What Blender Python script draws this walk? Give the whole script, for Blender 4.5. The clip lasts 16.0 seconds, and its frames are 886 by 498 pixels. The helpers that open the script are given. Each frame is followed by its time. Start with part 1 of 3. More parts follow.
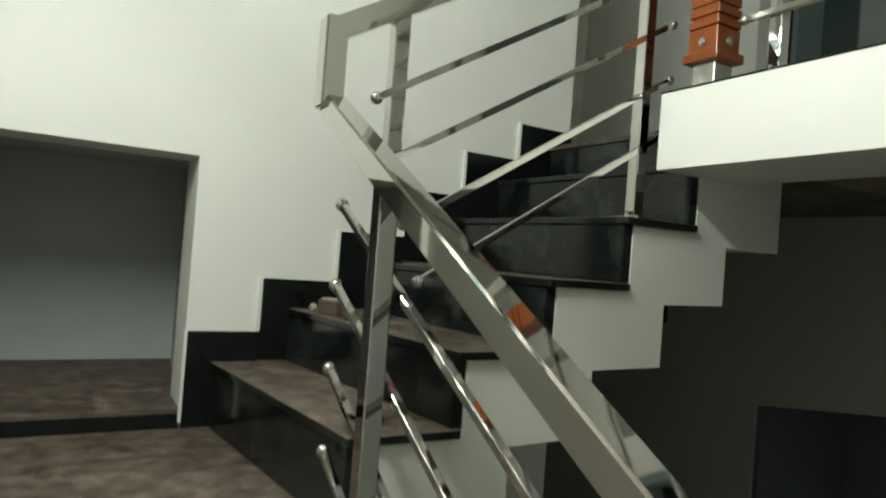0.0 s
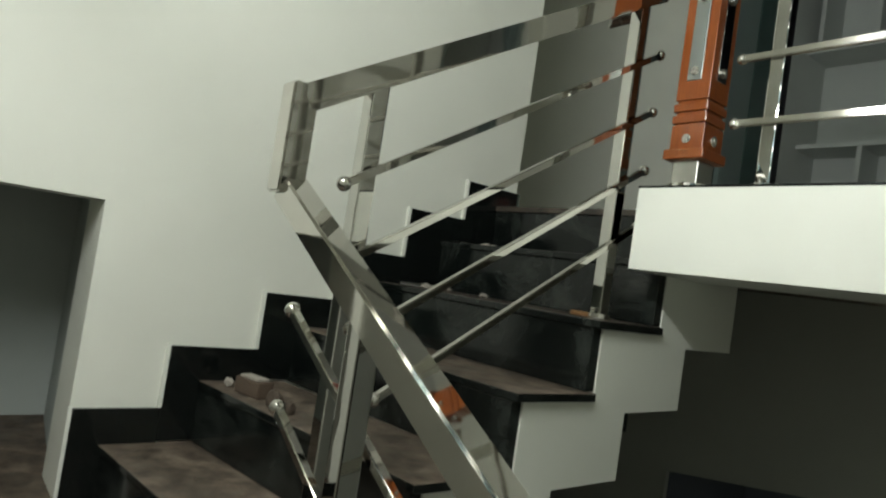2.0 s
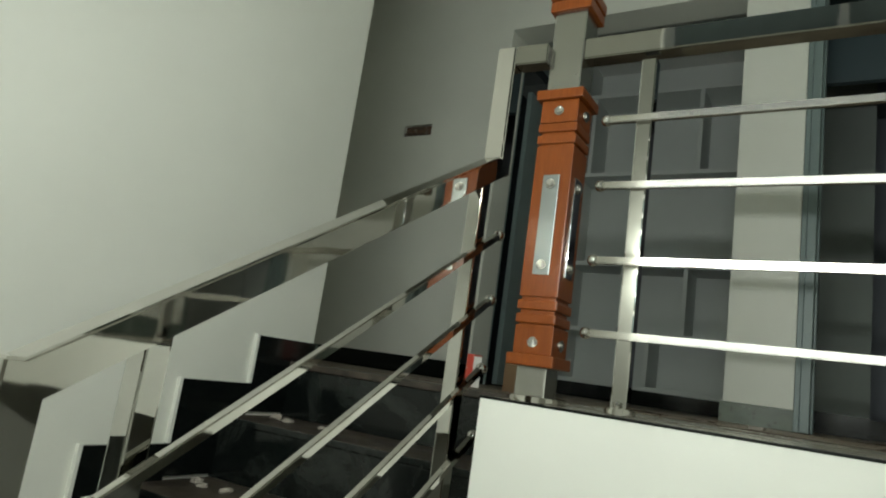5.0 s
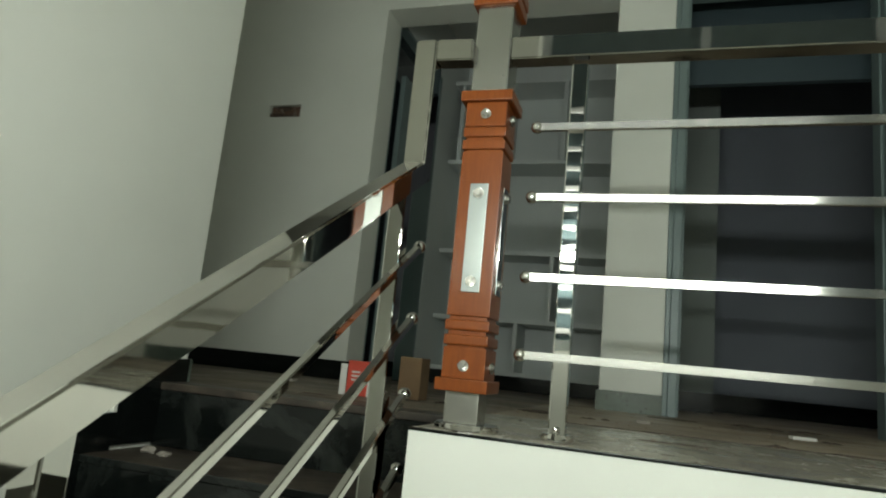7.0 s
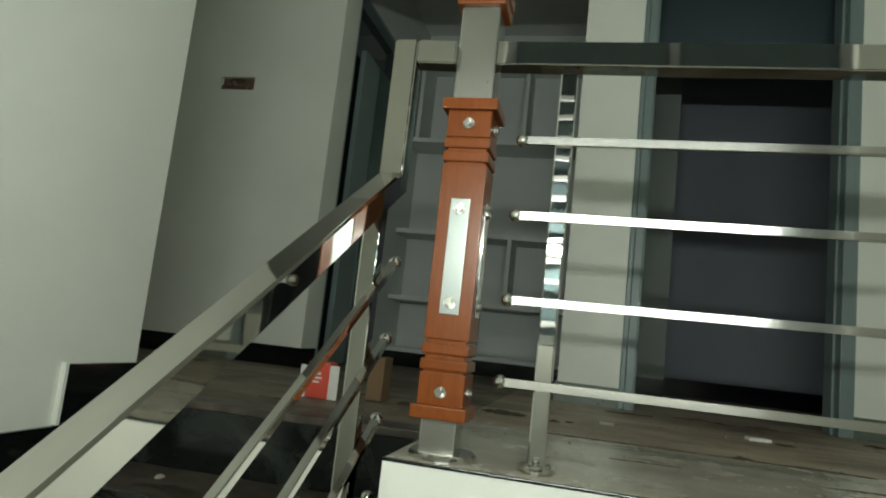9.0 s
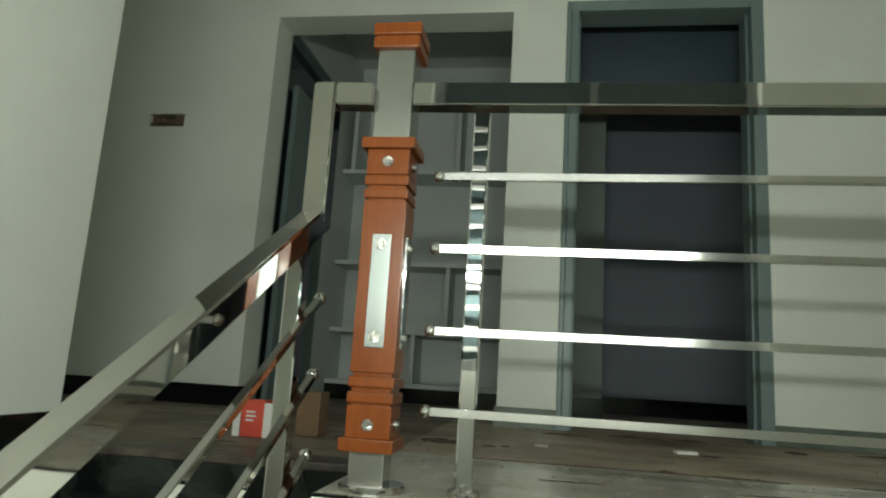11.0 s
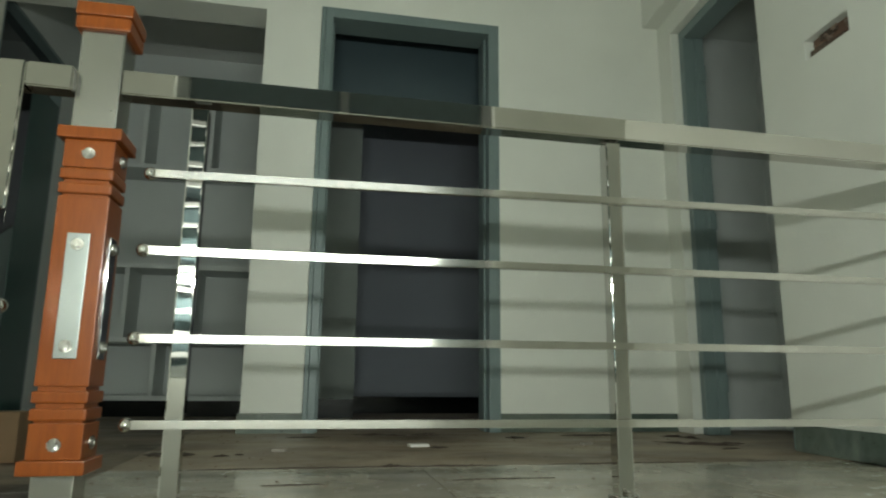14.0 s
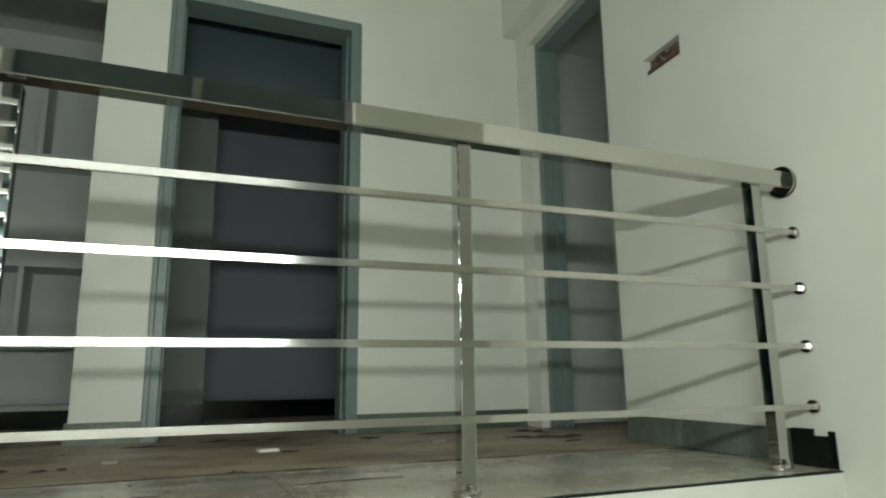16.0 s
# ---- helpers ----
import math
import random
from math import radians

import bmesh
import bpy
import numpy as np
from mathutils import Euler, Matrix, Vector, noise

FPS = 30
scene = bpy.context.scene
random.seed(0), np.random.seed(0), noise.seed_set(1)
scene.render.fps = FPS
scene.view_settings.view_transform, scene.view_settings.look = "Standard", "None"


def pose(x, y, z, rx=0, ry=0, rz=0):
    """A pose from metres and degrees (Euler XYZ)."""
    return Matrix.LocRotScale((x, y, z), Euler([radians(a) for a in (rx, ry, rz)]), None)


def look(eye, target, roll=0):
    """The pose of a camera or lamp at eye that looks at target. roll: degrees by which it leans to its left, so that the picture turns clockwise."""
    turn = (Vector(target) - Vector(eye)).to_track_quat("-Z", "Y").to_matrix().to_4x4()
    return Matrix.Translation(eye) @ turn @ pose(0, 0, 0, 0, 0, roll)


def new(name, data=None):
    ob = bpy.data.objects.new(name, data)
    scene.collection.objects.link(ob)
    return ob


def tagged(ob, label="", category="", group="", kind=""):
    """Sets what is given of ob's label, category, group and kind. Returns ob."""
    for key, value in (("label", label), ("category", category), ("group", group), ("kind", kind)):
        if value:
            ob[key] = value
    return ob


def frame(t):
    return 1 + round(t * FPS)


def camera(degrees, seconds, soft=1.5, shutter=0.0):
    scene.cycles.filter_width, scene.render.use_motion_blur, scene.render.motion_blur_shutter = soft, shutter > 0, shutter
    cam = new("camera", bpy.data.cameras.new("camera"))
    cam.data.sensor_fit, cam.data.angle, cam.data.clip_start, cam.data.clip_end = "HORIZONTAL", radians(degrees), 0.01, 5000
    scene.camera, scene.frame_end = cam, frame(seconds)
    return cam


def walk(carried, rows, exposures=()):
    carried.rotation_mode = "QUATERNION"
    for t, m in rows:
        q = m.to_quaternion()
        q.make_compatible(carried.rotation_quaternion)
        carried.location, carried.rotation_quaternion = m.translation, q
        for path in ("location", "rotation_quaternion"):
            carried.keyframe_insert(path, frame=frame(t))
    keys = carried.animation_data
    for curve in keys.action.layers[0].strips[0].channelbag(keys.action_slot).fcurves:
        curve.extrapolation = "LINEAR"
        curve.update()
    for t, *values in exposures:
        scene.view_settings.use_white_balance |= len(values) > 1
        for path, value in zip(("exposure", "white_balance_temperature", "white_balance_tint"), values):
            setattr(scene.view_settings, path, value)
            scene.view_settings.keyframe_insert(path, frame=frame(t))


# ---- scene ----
cam = camera(68.0, 16.0, soft=2.0, shutter=0.4)
PATH = [
    (0, (1.197, -1.514, -0.506), (-0.533, -0.51, -0.477), 4.4),
    (0.5, (1.043, -1.503, -0.413), (-0.624, -0.401, -0.34), 3.8),
    (1, (0.993, -1.504, -0.332), (-0.625, -0.33, -0.293), 5.7),
    (1.5, (0.988, -1.523, -0.317), (-0.621, -0.335, -0.29), 7.1),
    (2, (0.933, -1.539, -0.308), (-0.626, -0.289, -0.225), 8.6),
    (2.5, (0.83, -1.543, -0.267), (-0.621, -0.181, -0.067), 8.8),
    (3, (0.783, -1.529, -0.171), (-0.497, -0.005, 0.028), 8.8),
    (3.5, (0.749, -1.504, -0.107), (-0.439, 0.081, 0.169), 8.0),
    (4, (0.683, -1.478, -0.1), (-0.449, 0.136, 0.241), 7.6),
    (4.2, (0.646, -1.462, -0.07), (-0.457, 0.168, 0.284), 7.9),
    (6.3, (0.511, -1.388, 0.083), (-0.351, 0.374, 0.473), 7.3),
    (6.5, (0.45, -1.384, 0.08), (-0.331, 0.41, 0.491), 7.0),
    (7, (0.371, -1.378, 0.127), (-0.252, 0.49, 0.475), 5.7),
    (7.5, (0.314, -1.382, 0.218), (-0.247, 0.518, 0.492), 4.6),
    (8, (0.269, -1.355, 0.240), (-0.245, 0.553, 0.516), 5.7),
    (8.5, (0.274, -1.336, 0.24), (-0.21, 0.589, 0.491), 6.2),
    (10.8, (0.332, -1.372, 0.248), (-0.014, 0.566, 0.599), 3.7),
    (11, (0.339, -1.374, 0.251), (0.03, 0.57, 0.607), 3.5),
    (11.5, (0.362, -1.366, 0.244), (0.133, 0.586, 0.616), 3.9),
    (12, (0.371, -1.373, 0.248), (0.281, 0.598, 0.576), 3.3),
    (12.5, (0.373, -1.384, 0.252), (0.399, 0.587, 0.591), 2.4),
    (13, (0.399, -1.382, 0.253), (0.506, 0.587, 0.59), 1.7),
    (13.5, (0.422, -1.384, 0.254), (0.659, 0.57, 0.605), 1.2),
    (14, (0.446, -1.392, 0.254), (0.821, 0.534, 0.642), 0.6),
    (14.5, (0.462, -1.393, 0.253), (0.948, 0.51, 0.631), -0.1),
    (15, (0.47, -1.391, 0.251), (1.005, 0.5, 0.62), -0.1),
    (15.5, (0.479, -1.385, 0.249), (1.119, 0.474, 0.621), -0.3),
    (16, (0.487, -1.385, 0.251), (1.248, 0.423, 0.641), -0.7),
]
walk(cam, [(t, look(e, a, r)) for t, e, a, r in PATH],
     exposures=[(0, 0.42, 6500, 13), (0.5, 0.22, 6500, 13), (1, 0.20, 6500, 13), (2, 0.18, 6500, 13), (4, 0.01, 6500, 11), (7, 0.06, 6500, 8), (8, 0.02, 6500, 7), (11, 0.16, 6500, 6), (14.5, 0.32, 6500, 7), (16, 0.41, 6500, 9)])

# ---- world, lamps, exposure ----
world = bpy.data.worlds.new("night")
world.use_nodes = True
world.node_tree.nodes["Background"].inputs[0].default_value = (0.010, 0.014, 0.022, 1)
world.node_tree.nodes["Background"].inputs[1].default_value = 0.4
scene.world = world
TUBE_WATTS = 16.6
scene.view_settings.exposure = 0.0


def tube_lamp(at, length, width, watts, turn):
    d = bpy.data.lights.new("tube_glow", "AREA")
    d.shape, d.size, d.size_y, d.energy, d.color = "RECTANGLE", length, width, watts, (0.94, 1.0, 0.93)
    ob = new("tube_glow", d)
    ob.matrix_basis = pose(*at, 90 + turn, 0, 0)
    return ob


# ---- materials ----
def nodes_of(name):
    m = bpy.data.materials.new(name)
    m.use_nodes = True
    nt = m.node_tree
    return m, nt, nt.nodes["Principled BSDF"]


def ramp_between(nt, fac, stops):
    r = nt.nodes.new("ShaderNodeValToRGB")
    el = r.color_ramp.elements
    el[0].position, el[0].color = stops[0][0], (*stops[0][1], 1)
    el[1].position, el[1].color = stops[-1][0], (*stops[-1][1], 1)
    for p, c in stops[1:-1]:
        e = el.new(p)
        e.color = (*c, 1)
    nt.links.new(fac, r.inputs[0])
    return r.outputs[0]


def noise_fac(nt, scale, detail=4, rough=0.55, stretch=(1, 1, 1), dist=0.0):
    tc = nt.nodes.new("ShaderNodeTexCoord")
    mp = nt.nodes.new("ShaderNodeMapping")
    mp.inputs["Scale"].default_value = stretch
    nt.links.new(tc.outputs["Object"], mp.inputs[0])
    n = nt.nodes.new("ShaderNodeTexNoise")
    n.inputs["Scale"].default_value = scale
    n.inputs["Detail"].default_value = detail
    n.inputs["Roughness"].default_value = rough
    n.inputs["Distortion"].default_value = dist
    nt.links.new(mp.outputs[0], n.inputs["Vector"])
    return n.outputs["Fac"]


def bump(nt, bsdf, fac, strength, distance=0.002):
    b = nt.nodes.new("ShaderNodeBump")
    b.inputs["Strength"].default_value = strength
    b.inputs["Distance"].default_value = distance
    nt.links.new(fac, b.inputs["Height"])
    nt.links.new(b.outputs[0], bsdf.inputs["Normal"])


def painted(name, c, rough=0.6, var=0.06):
    m, nt, p = nodes_of(name)
    lo = tuple(v * (1 - var) for v in c)
    nt.links.new(ramp_between(nt, noise_fac(nt, 1.7, 6), [(0.35, lo), (0.65, c)]), p.inputs["Base Color"])
    p.inputs["Roughness"].default_value = rough
    bump(nt, p, noise_fac(nt, 140, 3), 0.25, 0.0008)
    return m


def metal(name, c=(0.62, 0.60, 0.56), rough=0.02, wear=0.04):
    m, nt, p = nodes_of(name)
    p.inputs["Metallic"].default_value = 1
    f = noise_fac(nt, 9, 5, stretch=(1, 1, 1))
    nt.links.new(ramp_between(nt, f, [(0.3, tuple(v * 0.93 for v in c)), (0.7, c)]), p.inputs["Base Color"])
    r = nt.nodes.new("ShaderNodeMapRange")
    r.inputs[3].default_value = rough
    r.inputs[4].default_value = rough + wear
    nt.links.new(noise_fac(nt, 22, 6), r.inputs[0])
    nt.links.new(r.outputs[0], p.inputs["Roughness"])
    bump(nt, p, noise_fac(nt, 6, 2), 0.12, 0.004)
    return m


def granite(name, dust=0.0, haze=0.0):
    m, nt, p = nodes_of(name)
    base = ramp_between(nt, noise_fac(nt, 260, 3), [(0.45, (0.003, 0.0042, 0.004)), (0.78, (0.010, 0.013, 0.012))])
    if dust:
        mix = nt.nodes.new("ShaderNodeMix")
        mix.data_type = "RGBA"
        d = nt.nodes.new("ShaderNodeMapRange")
        d.inputs[1].default_value, d.inputs[2].default_value = 0.36, 0.62
        d.inputs[3].default_value, d.inputs[4].default_value = dust * 0.45, dust
        nt.links.new(noise_fac(nt, 7, 8, 0.65, dist=0.6), d.inputs[0])
        nt.links.new(d.outputs[0], mix.inputs[0])
        nt.links.new(base, mix.inputs[6])
        col = ramp_between(nt, noise_fac(nt, 18, 6, 0.6), [(0.28, (0.045, 0.032, 0.023)), (0.5, (0.125, 0.093, 0.068)), (0.72, (0.21, 0.165, 0.125))])
        nt.links.new(col, mix.inputs[7])
        nt.links.new(mix.outputs[2], p.inputs["Base Color"])
        rr = nt.nodes.new("ShaderNodeMapRange")
        rr.inputs[3].default_value, rr.inputs[4].default_value = 0.25, 0.8
        nt.links.new(d.outputs[0], rr.inputs[0])
        nt.links.new(rr.outputs[0], p.inputs["Roughness"])
        bump(nt, p, noise_fac(nt, 60, 6, 0.7), 0.3, 0.001)
    else:
        mix = nt.nodes.new("ShaderNodeMix")
        mix.data_type = "RGBA"
        d = nt.nodes.new("ShaderNodeMapRange")
        d.inputs[1].default_value, d.inputs[2].default_value = 0.45, 0.75
        d.inputs[4].default_value = haze
        nt.links.new(noise_fac(nt, 5, 8, 0.7, dist=0.8), d.inputs[0])
        nt.links.new(d.outputs[0], mix.inputs[0])
        nt.links.new(base, mix.inputs[6])
        mix.inputs[7].default_value = (0.075, 0.085, 0.075, 1)
        nt.links.new(mix.outputs[2], p.inputs["Base Color"])
        r = nt.nodes.new("ShaderNodeMapRange")
        r.inputs[3].default_value, r.inputs[4].default_value = 0.05, 0.22
        p.inputs["Specular IOR Level"].default_value = 0.4
        nt.links.new(noise_fac(nt, 9, 7, 0.65), r.inputs[0])
        nt.links.new(r.outputs[0], p.inputs["Roughness"])
    return m


def wood_varnish():
    m, nt, p = nodes_of("varnished_wood")
    f = noise_fac(nt, 14, 6, 0.6, stretch=(9, 9, 0.8), dist=0.4)
    nt.links.new(ramp_between(nt, f, [(0.3, (0.160, 0.038, 0.006)), (0.6, (0.205, 0.052, 0.008)), (0.8, (0.175, 0.043, 0.007))]), p.inputs["Base Color"])
    p.inputs["Roughness"].default_value = 0.28
    p.inputs["Specular IOR Level"].default_value = 0.3
    p.inputs["Coat Weight"].default_value = 0.15
    p.inputs["Coat Roughness"].default_value = 0.08
    bump(nt, p, f, 0.04, 0.0006)
    return m


def plain(name, c, rough=0.5, metallic=0.0):
    m, nt, p = nodes_of(name)
    nt.links.new(ramp_between(nt, noise_fac(nt, 12, 5), [(0.3, tuple(v * 0.85 for v in c)), (0.7, c)]), p.inputs["Base Color"])
    p.inputs["Roughness"].default_value = rough
    p.inputs["Metallic"].default_value = metallic
    return m


def stone_floor(name="dusty_floor", lo=(0.15, 0.115, 0.082), hi=(0.42, 0.35, 0.265), r0=0.35, r1=0.75, smear=1.0):
    """Ground stone under dried cement: broad smears, darker wet-looking stains, specks and a fine grain."""
    m, nt, p = nodes_of(name)
    mid = tuple((u + v) / 2 for u, v in zip(lo, hi))
    a = ramp_between(nt, noise_fac(nt, 2.6, 7, 0.6, stretch=(0.7, 1.7, 1), dist=0.5), [(0.3, lo), (0.5, mid), (0.7, hi)])
    dark = tuple(1 - smear * (1 - v) for v in (0.42, 0.37, 0.33))
    stain = ramp_between(nt, noise_fac(nt, 1.15, 8, 0.62, stretch=(0.6, 1.8, 1), dist=0.9), [(0.33, dark), (0.44, (0.86, 0.84, 0.8)), (0.52, (1, 1, 1))])
    speck = ramp_between(nt, noise_fac(nt, 55, 4, 0.6), [(0.28, (0.62, 0.58, 0.54)), (0.38, (0.96, 0.96, 0.95)), (0.66, (1, 1, 1)), (0.78, (1.15, 1.13, 1.1))])
    out = a
    for layer in (stain, speck):
        mix = nt.nodes.new("ShaderNodeMix")
        mix.data_type, mix.blend_type = "RGBA", "MULTIPLY"
        mix.inputs[0].default_value = 1.0
        nt.links.new(out, mix.inputs[6])
        nt.links.new(layer, mix.inputs[7])
        out = mix.outputs[2]
    nt.links.new(out, p.inputs["Base Color"])
    r = nt.nodes.new("ShaderNodeMapRange")
    r.inputs[1].default_value, r.inputs[2].default_value = 0.3, 0.7
    r.inputs[3].default_value, r.inputs[4].default_value = r0, r1
    nt.links.new(noise_fac(nt, 4, 8, 0.7), r.inputs[0])
    nt.links.new(r.outputs[0], p.inputs["Roughness"])
    bump(nt, p, noise_fac(nt, 40, 7, 0.7), 0.3, 0.001)
    return m


WHITE = painted("white_wall_paint", (0.74, 0.75, 0.68), 0.55)
# greyer than the wall paint: shade inside the niche is put into it
NICHESHADE = painted("niche_shade_grey", (0.47, 0.51, 0.49), 0.8, 0.12)
# the pier's grey-green is darkened to carry the unlit room's dimness
PIER = painted("dim_pier_grey_green", (0.23, 0.255, 0.24), 0.7)
LOWER = painted("lower_storey_paint", (0.52, 0.53, 0.48), 0.7)
GREYBLUE = painted("frame_paint", (0.165, 0.215, 0.213), 0.4)
# blue-grey kept low: the dimness of unlit rooms is in this colour
DARKROOM = painted("dim_room_blue_grey", (0.20, 0.215, 0.25), 0.7)
SHELF = painted("shelf_paint", (0.64, 0.67, 0.65), 0.6)
SIDEPAINT = painted("side_room_paint", (0.52, 0.55, 0.53), 0.7)
# near-black navy: the darkness high in the room, put into a colour
HEADDARK = painted("room_head_darkness", (0.045, 0.070, 0.082), 0.6)
CEIL = painted("ceiling_paint", (0.7, 0.71, 0.68), 0.7)
STEEL = metal("polished_steel")
PLATE = metal("satin_plate", (0.27, 0.29, 0.275), 0.30, 0.08)
BRUSHED = metal("brushed_steel", (0.47, 0.46, 0.42), 0.26, 0.02)
BARSTEEL = metal("lengthwise_brushed_steel", rough=0.12, wear=0.02)
_bt = BARSTEEL.node_tree
_tan = _bt.nodes.new("ShaderNodeTangent")
_tan.direction_type, _tan.axis = "RADIAL", "X"
_bt.nodes["Principled BSDF"].inputs["Anisotropic"].default_value = 0.95
_bt.links.new(_tan.outputs[0], _bt.nodes["Principled BSDF"].inputs["Tangent"])
POSTSTEEL = metal("mirror_steel", (0.52, 0.51, 0.48), 0.008, 0.03)
GRAN = granite("black_granite")
GRANR = granite("smeared_granite", 0.0, 0.42)
GRAND = granite("dusty_granite", 0.95)
GRANU = granite("lightly_dusty_granite", 0.5)
FLOOR = stone_floor()
MUDFLOOR = stone_floor("mud_stained_floor", (0.075, 0.058, 0.043), (0.24, 0.195, 0.145), 0.4, 0.85)
SLAB = stone_floor("polished_grey_slab", (0.34, 0.31, 0.25), (0.56, 0.54, 0.455), 0.10, 0.38, 0.55)
SKIRT = stone_floor("green_grey_marble", (0.045, 0.07, 0.058), (0.20, 0.235, 0.205), 0.12, 0.3, 0.5)
WOOD = wood_varnish()
DARKGREEN = plain("dark_green_paint", (0.028, 0.075, 0.068), 0.3)
CARD = plain("cardboard", (0.20, 0.125, 0.065), 0.8)
RED = plain("red_printed_card", (0.62, 0.07, 0.04), 0.45)
PALE = plain("white_card", (0.72, 0.70, 0.66), 0.6)
RAWBRICK = plain("raw_brick", (0.085, 0.058, 0.040), 0.85)
CAVITY = plain("bare_brick_mortar", (0.16, 0.095, 0.065), 0.9)
PLASTIC = plain("white_plastic", (0.75, 0.75, 0.73), 0.4)
WOODCHIP = plain("raw_wood", (0.24, 0.12, 0.045), 0.6)
MORTAR = plain("dull_mortar", (0.21, 0.155, 0.12), 0.9)
CRUST = plain("crust_and_chip_shadow", (0.060, 0.043, 0.030), 0.85)
RUBBLE = plain("mortar_crumbs", (0.32, 0.29, 0.25), 0.9)

glass, gnt, gp = nodes_of("night_glass")
gp.inputs["Base Color"].default_value = (0.02, 0.025, 0.03, 1)
gp.inputs["Roughness"].default_value = 0.05
tube_mat, tnt, tp = nodes_of("lit_tube")
tp.inputs["Base Color"].default_value = (0.8, 0.8, 0.8, 1)
tp.inputs["Emission Color"].default_value = (0.94, 1.0, 0.91, 1)
tp.inputs["Emission Strength"].default_value = 12.0

WINGLASS = plain("dark_grey_glass", (0.11, 0.15, 0.16), 0.08)
WINFRAME = plain("grey_window_paint", (0.30, 0.32, 0.32), 0.45)


# ---- mesh helpers ----
def box(bm, x0, x1, y0, y1, z0, z1, bevel=0.0):
    g = bmesh.ops.create_cube(bm, size=1.0)
    for v in g["verts"]:
        v.co = Vector(((x0 + x1) / 2 + v.co.x * (x1 - x0), (y0 + y1) / 2 + v.co.y * (y1 - y0), (z0 + z1) / 2 + v.co.z * (z1 - z0)))
    if bevel:
        edges = list({e for v in g["verts"] for e in v.link_edges})
        bmesh.ops.bevel(bm, geom=edges, offset=bevel, segments=2, profile=0.6, affect="EDGES")
    return bm


def nb(*boxes, bevel=0.0):
    bm = bmesh.new()
    for b in boxes:
        box(bm, *b, bevel=bevel)
    return bm


def part(name, bm, material, parent=None, label="", kind="", smooth=False):
    me = bpy.data.meshes.new(name)
    bmesh.ops.recalc_face_normals(bm, faces=bm.faces)
    if smooth:
        for f in bm.faces:
            f.smooth = True
    bm.to_mesh(me)
    bm.free()
    me.materials.append(material)
    ob = new(name, me)
    if parent:
        ob.parent = parent
    return tagged(ob, label, kind=kind)


def structure(name, bm, material, label, category=""):
    return tagged(part(name, bm, material), label, category, kind="structure")


def empty(name, label, category, at=(0, 0, 0), group="", kind="", rz=0.0):
    e = new(name)
    e.matrix_basis = pose(*at, 0, 0, rz)
    return tagged(e, label, category, group, kind)


def bar_between(bm, a, b, w, h, bevel=0.002):
    """A square tube from a to b, w wide across and h high."""
    a, b = Vector(a), Vector(b)
    d = (b - a).normalized()
    side = d.cross(Vector((0, 0, 1)))
    side = side.normalized() if side.length > 1e-4 else Vector((1, 0, 0))
    up = side.cross(d).normalized()
    vs = []
    for p in (a, b):
        for s, u in ((-1, -1), (1, -1), (1, 1), (-1, 1)):
            vs.append(bm.verts.new(p + side * s * w / 2 + up * u * h / 2))
    fs = [bm.faces.new([vs[i] for i in q]) for q in ((0, 1, 2, 3), (7, 6, 5, 4), (0, 4, 5, 1), (1, 5, 6, 2), (2, 6, 7, 3), (3, 7, 4, 0))]
    if bevel:
        bmesh.ops.bevel(bm, geom=list({e for f in fs for e in f.edges}), offset=bevel, segments=2, affect="EDGES")
    return bm


def ball(bm, at, r, flat=1.0):
    g = bmesh.ops.create_uvsphere(bm, u_segments=20, v_segments=12, radius=r)
    for v in g["verts"]:
        v.co = Vector((v.co.x, v.co.y, v.co.z * flat)) + Vector(at)
    return bm


def disc(bm, at, r, h, axis="z", seg=28, bevel=0.003):
    g = bmesh.ops.create_cone(bm, cap_ends=True, segments=seg, radius1=r, radius2=r, depth=h)
    rot = {"z": Matrix(), "x": Matrix.Rotation(radians(90), 4, "Y"), "y": Matrix.Rotation(radians(90), 4, "X")}[axis]
    for v in g["verts"]:
        v.co = rot @ v.co + Vector(at)
    if bevel:
        caps = [e for e in {e for v in g["verts"] for e in v.link_edges} if any(len(f.verts) > 4 for f in e.link_faces)]
        bmesh.ops.bevel(bm, geom=caps, offset=bevel, segments=2, affect="EDGES")
    return bm


def prism(bm, profile, left, right):
    """The outline profile, of (y, z), drawn across from x = left(y) to x = right(y)."""
    a = [bm.verts.new((left(y), y, z)) for y, z in profile]
    b = [bm.verts.new((right(y), y, z)) for y, z in profile]
    bm.faces.new(a)
    bm.faces.new(list(reversed(b)))
    n = len(profile)
    for i in range(n):
        bm.faces.new((a[i], a[(i + 1) % n], b[(i + 1) % n], b[i]))
    return bm


# ---- plan ----
SHELF_Z = (0.115, 0.478, 0.96, 1.64, 2.27)
SHELF_DIV = ((-0.555, 0.115, 0.478), (-0.76, 0.478, 0.96), (-0.335, 0.478, 0.96), (-0.74, 1.64, 2.27), (-0.31, 1.64, 2.27), (-1.09, 1.64, 2.27), (0.05, 0.478, 0.96))
BASE = -1.07
LAND = -1.10          # half landing
RISE = BASE / 6
LOW = -3.03           # lower storey floor
TREAD = 0.25
WALL_L = -0.995        # face of the wall beside the stairs
FRONT = -1.80         # face of the wall behind the walker
BACK = 1.81
FASCIA_Y = -0.105


def riser_y(k):       # at the open side, k = 1 ... 6; 6 is the floor's edge
    return 0.045 + (k - 5) * TREAD


def skew(k):          # how far nearer the riser lies at the wall
    return (0.10, 0.11, 0.08, 0.06, 0.04, 0.04)[k - 1]


def edge(y):
    return -0.078


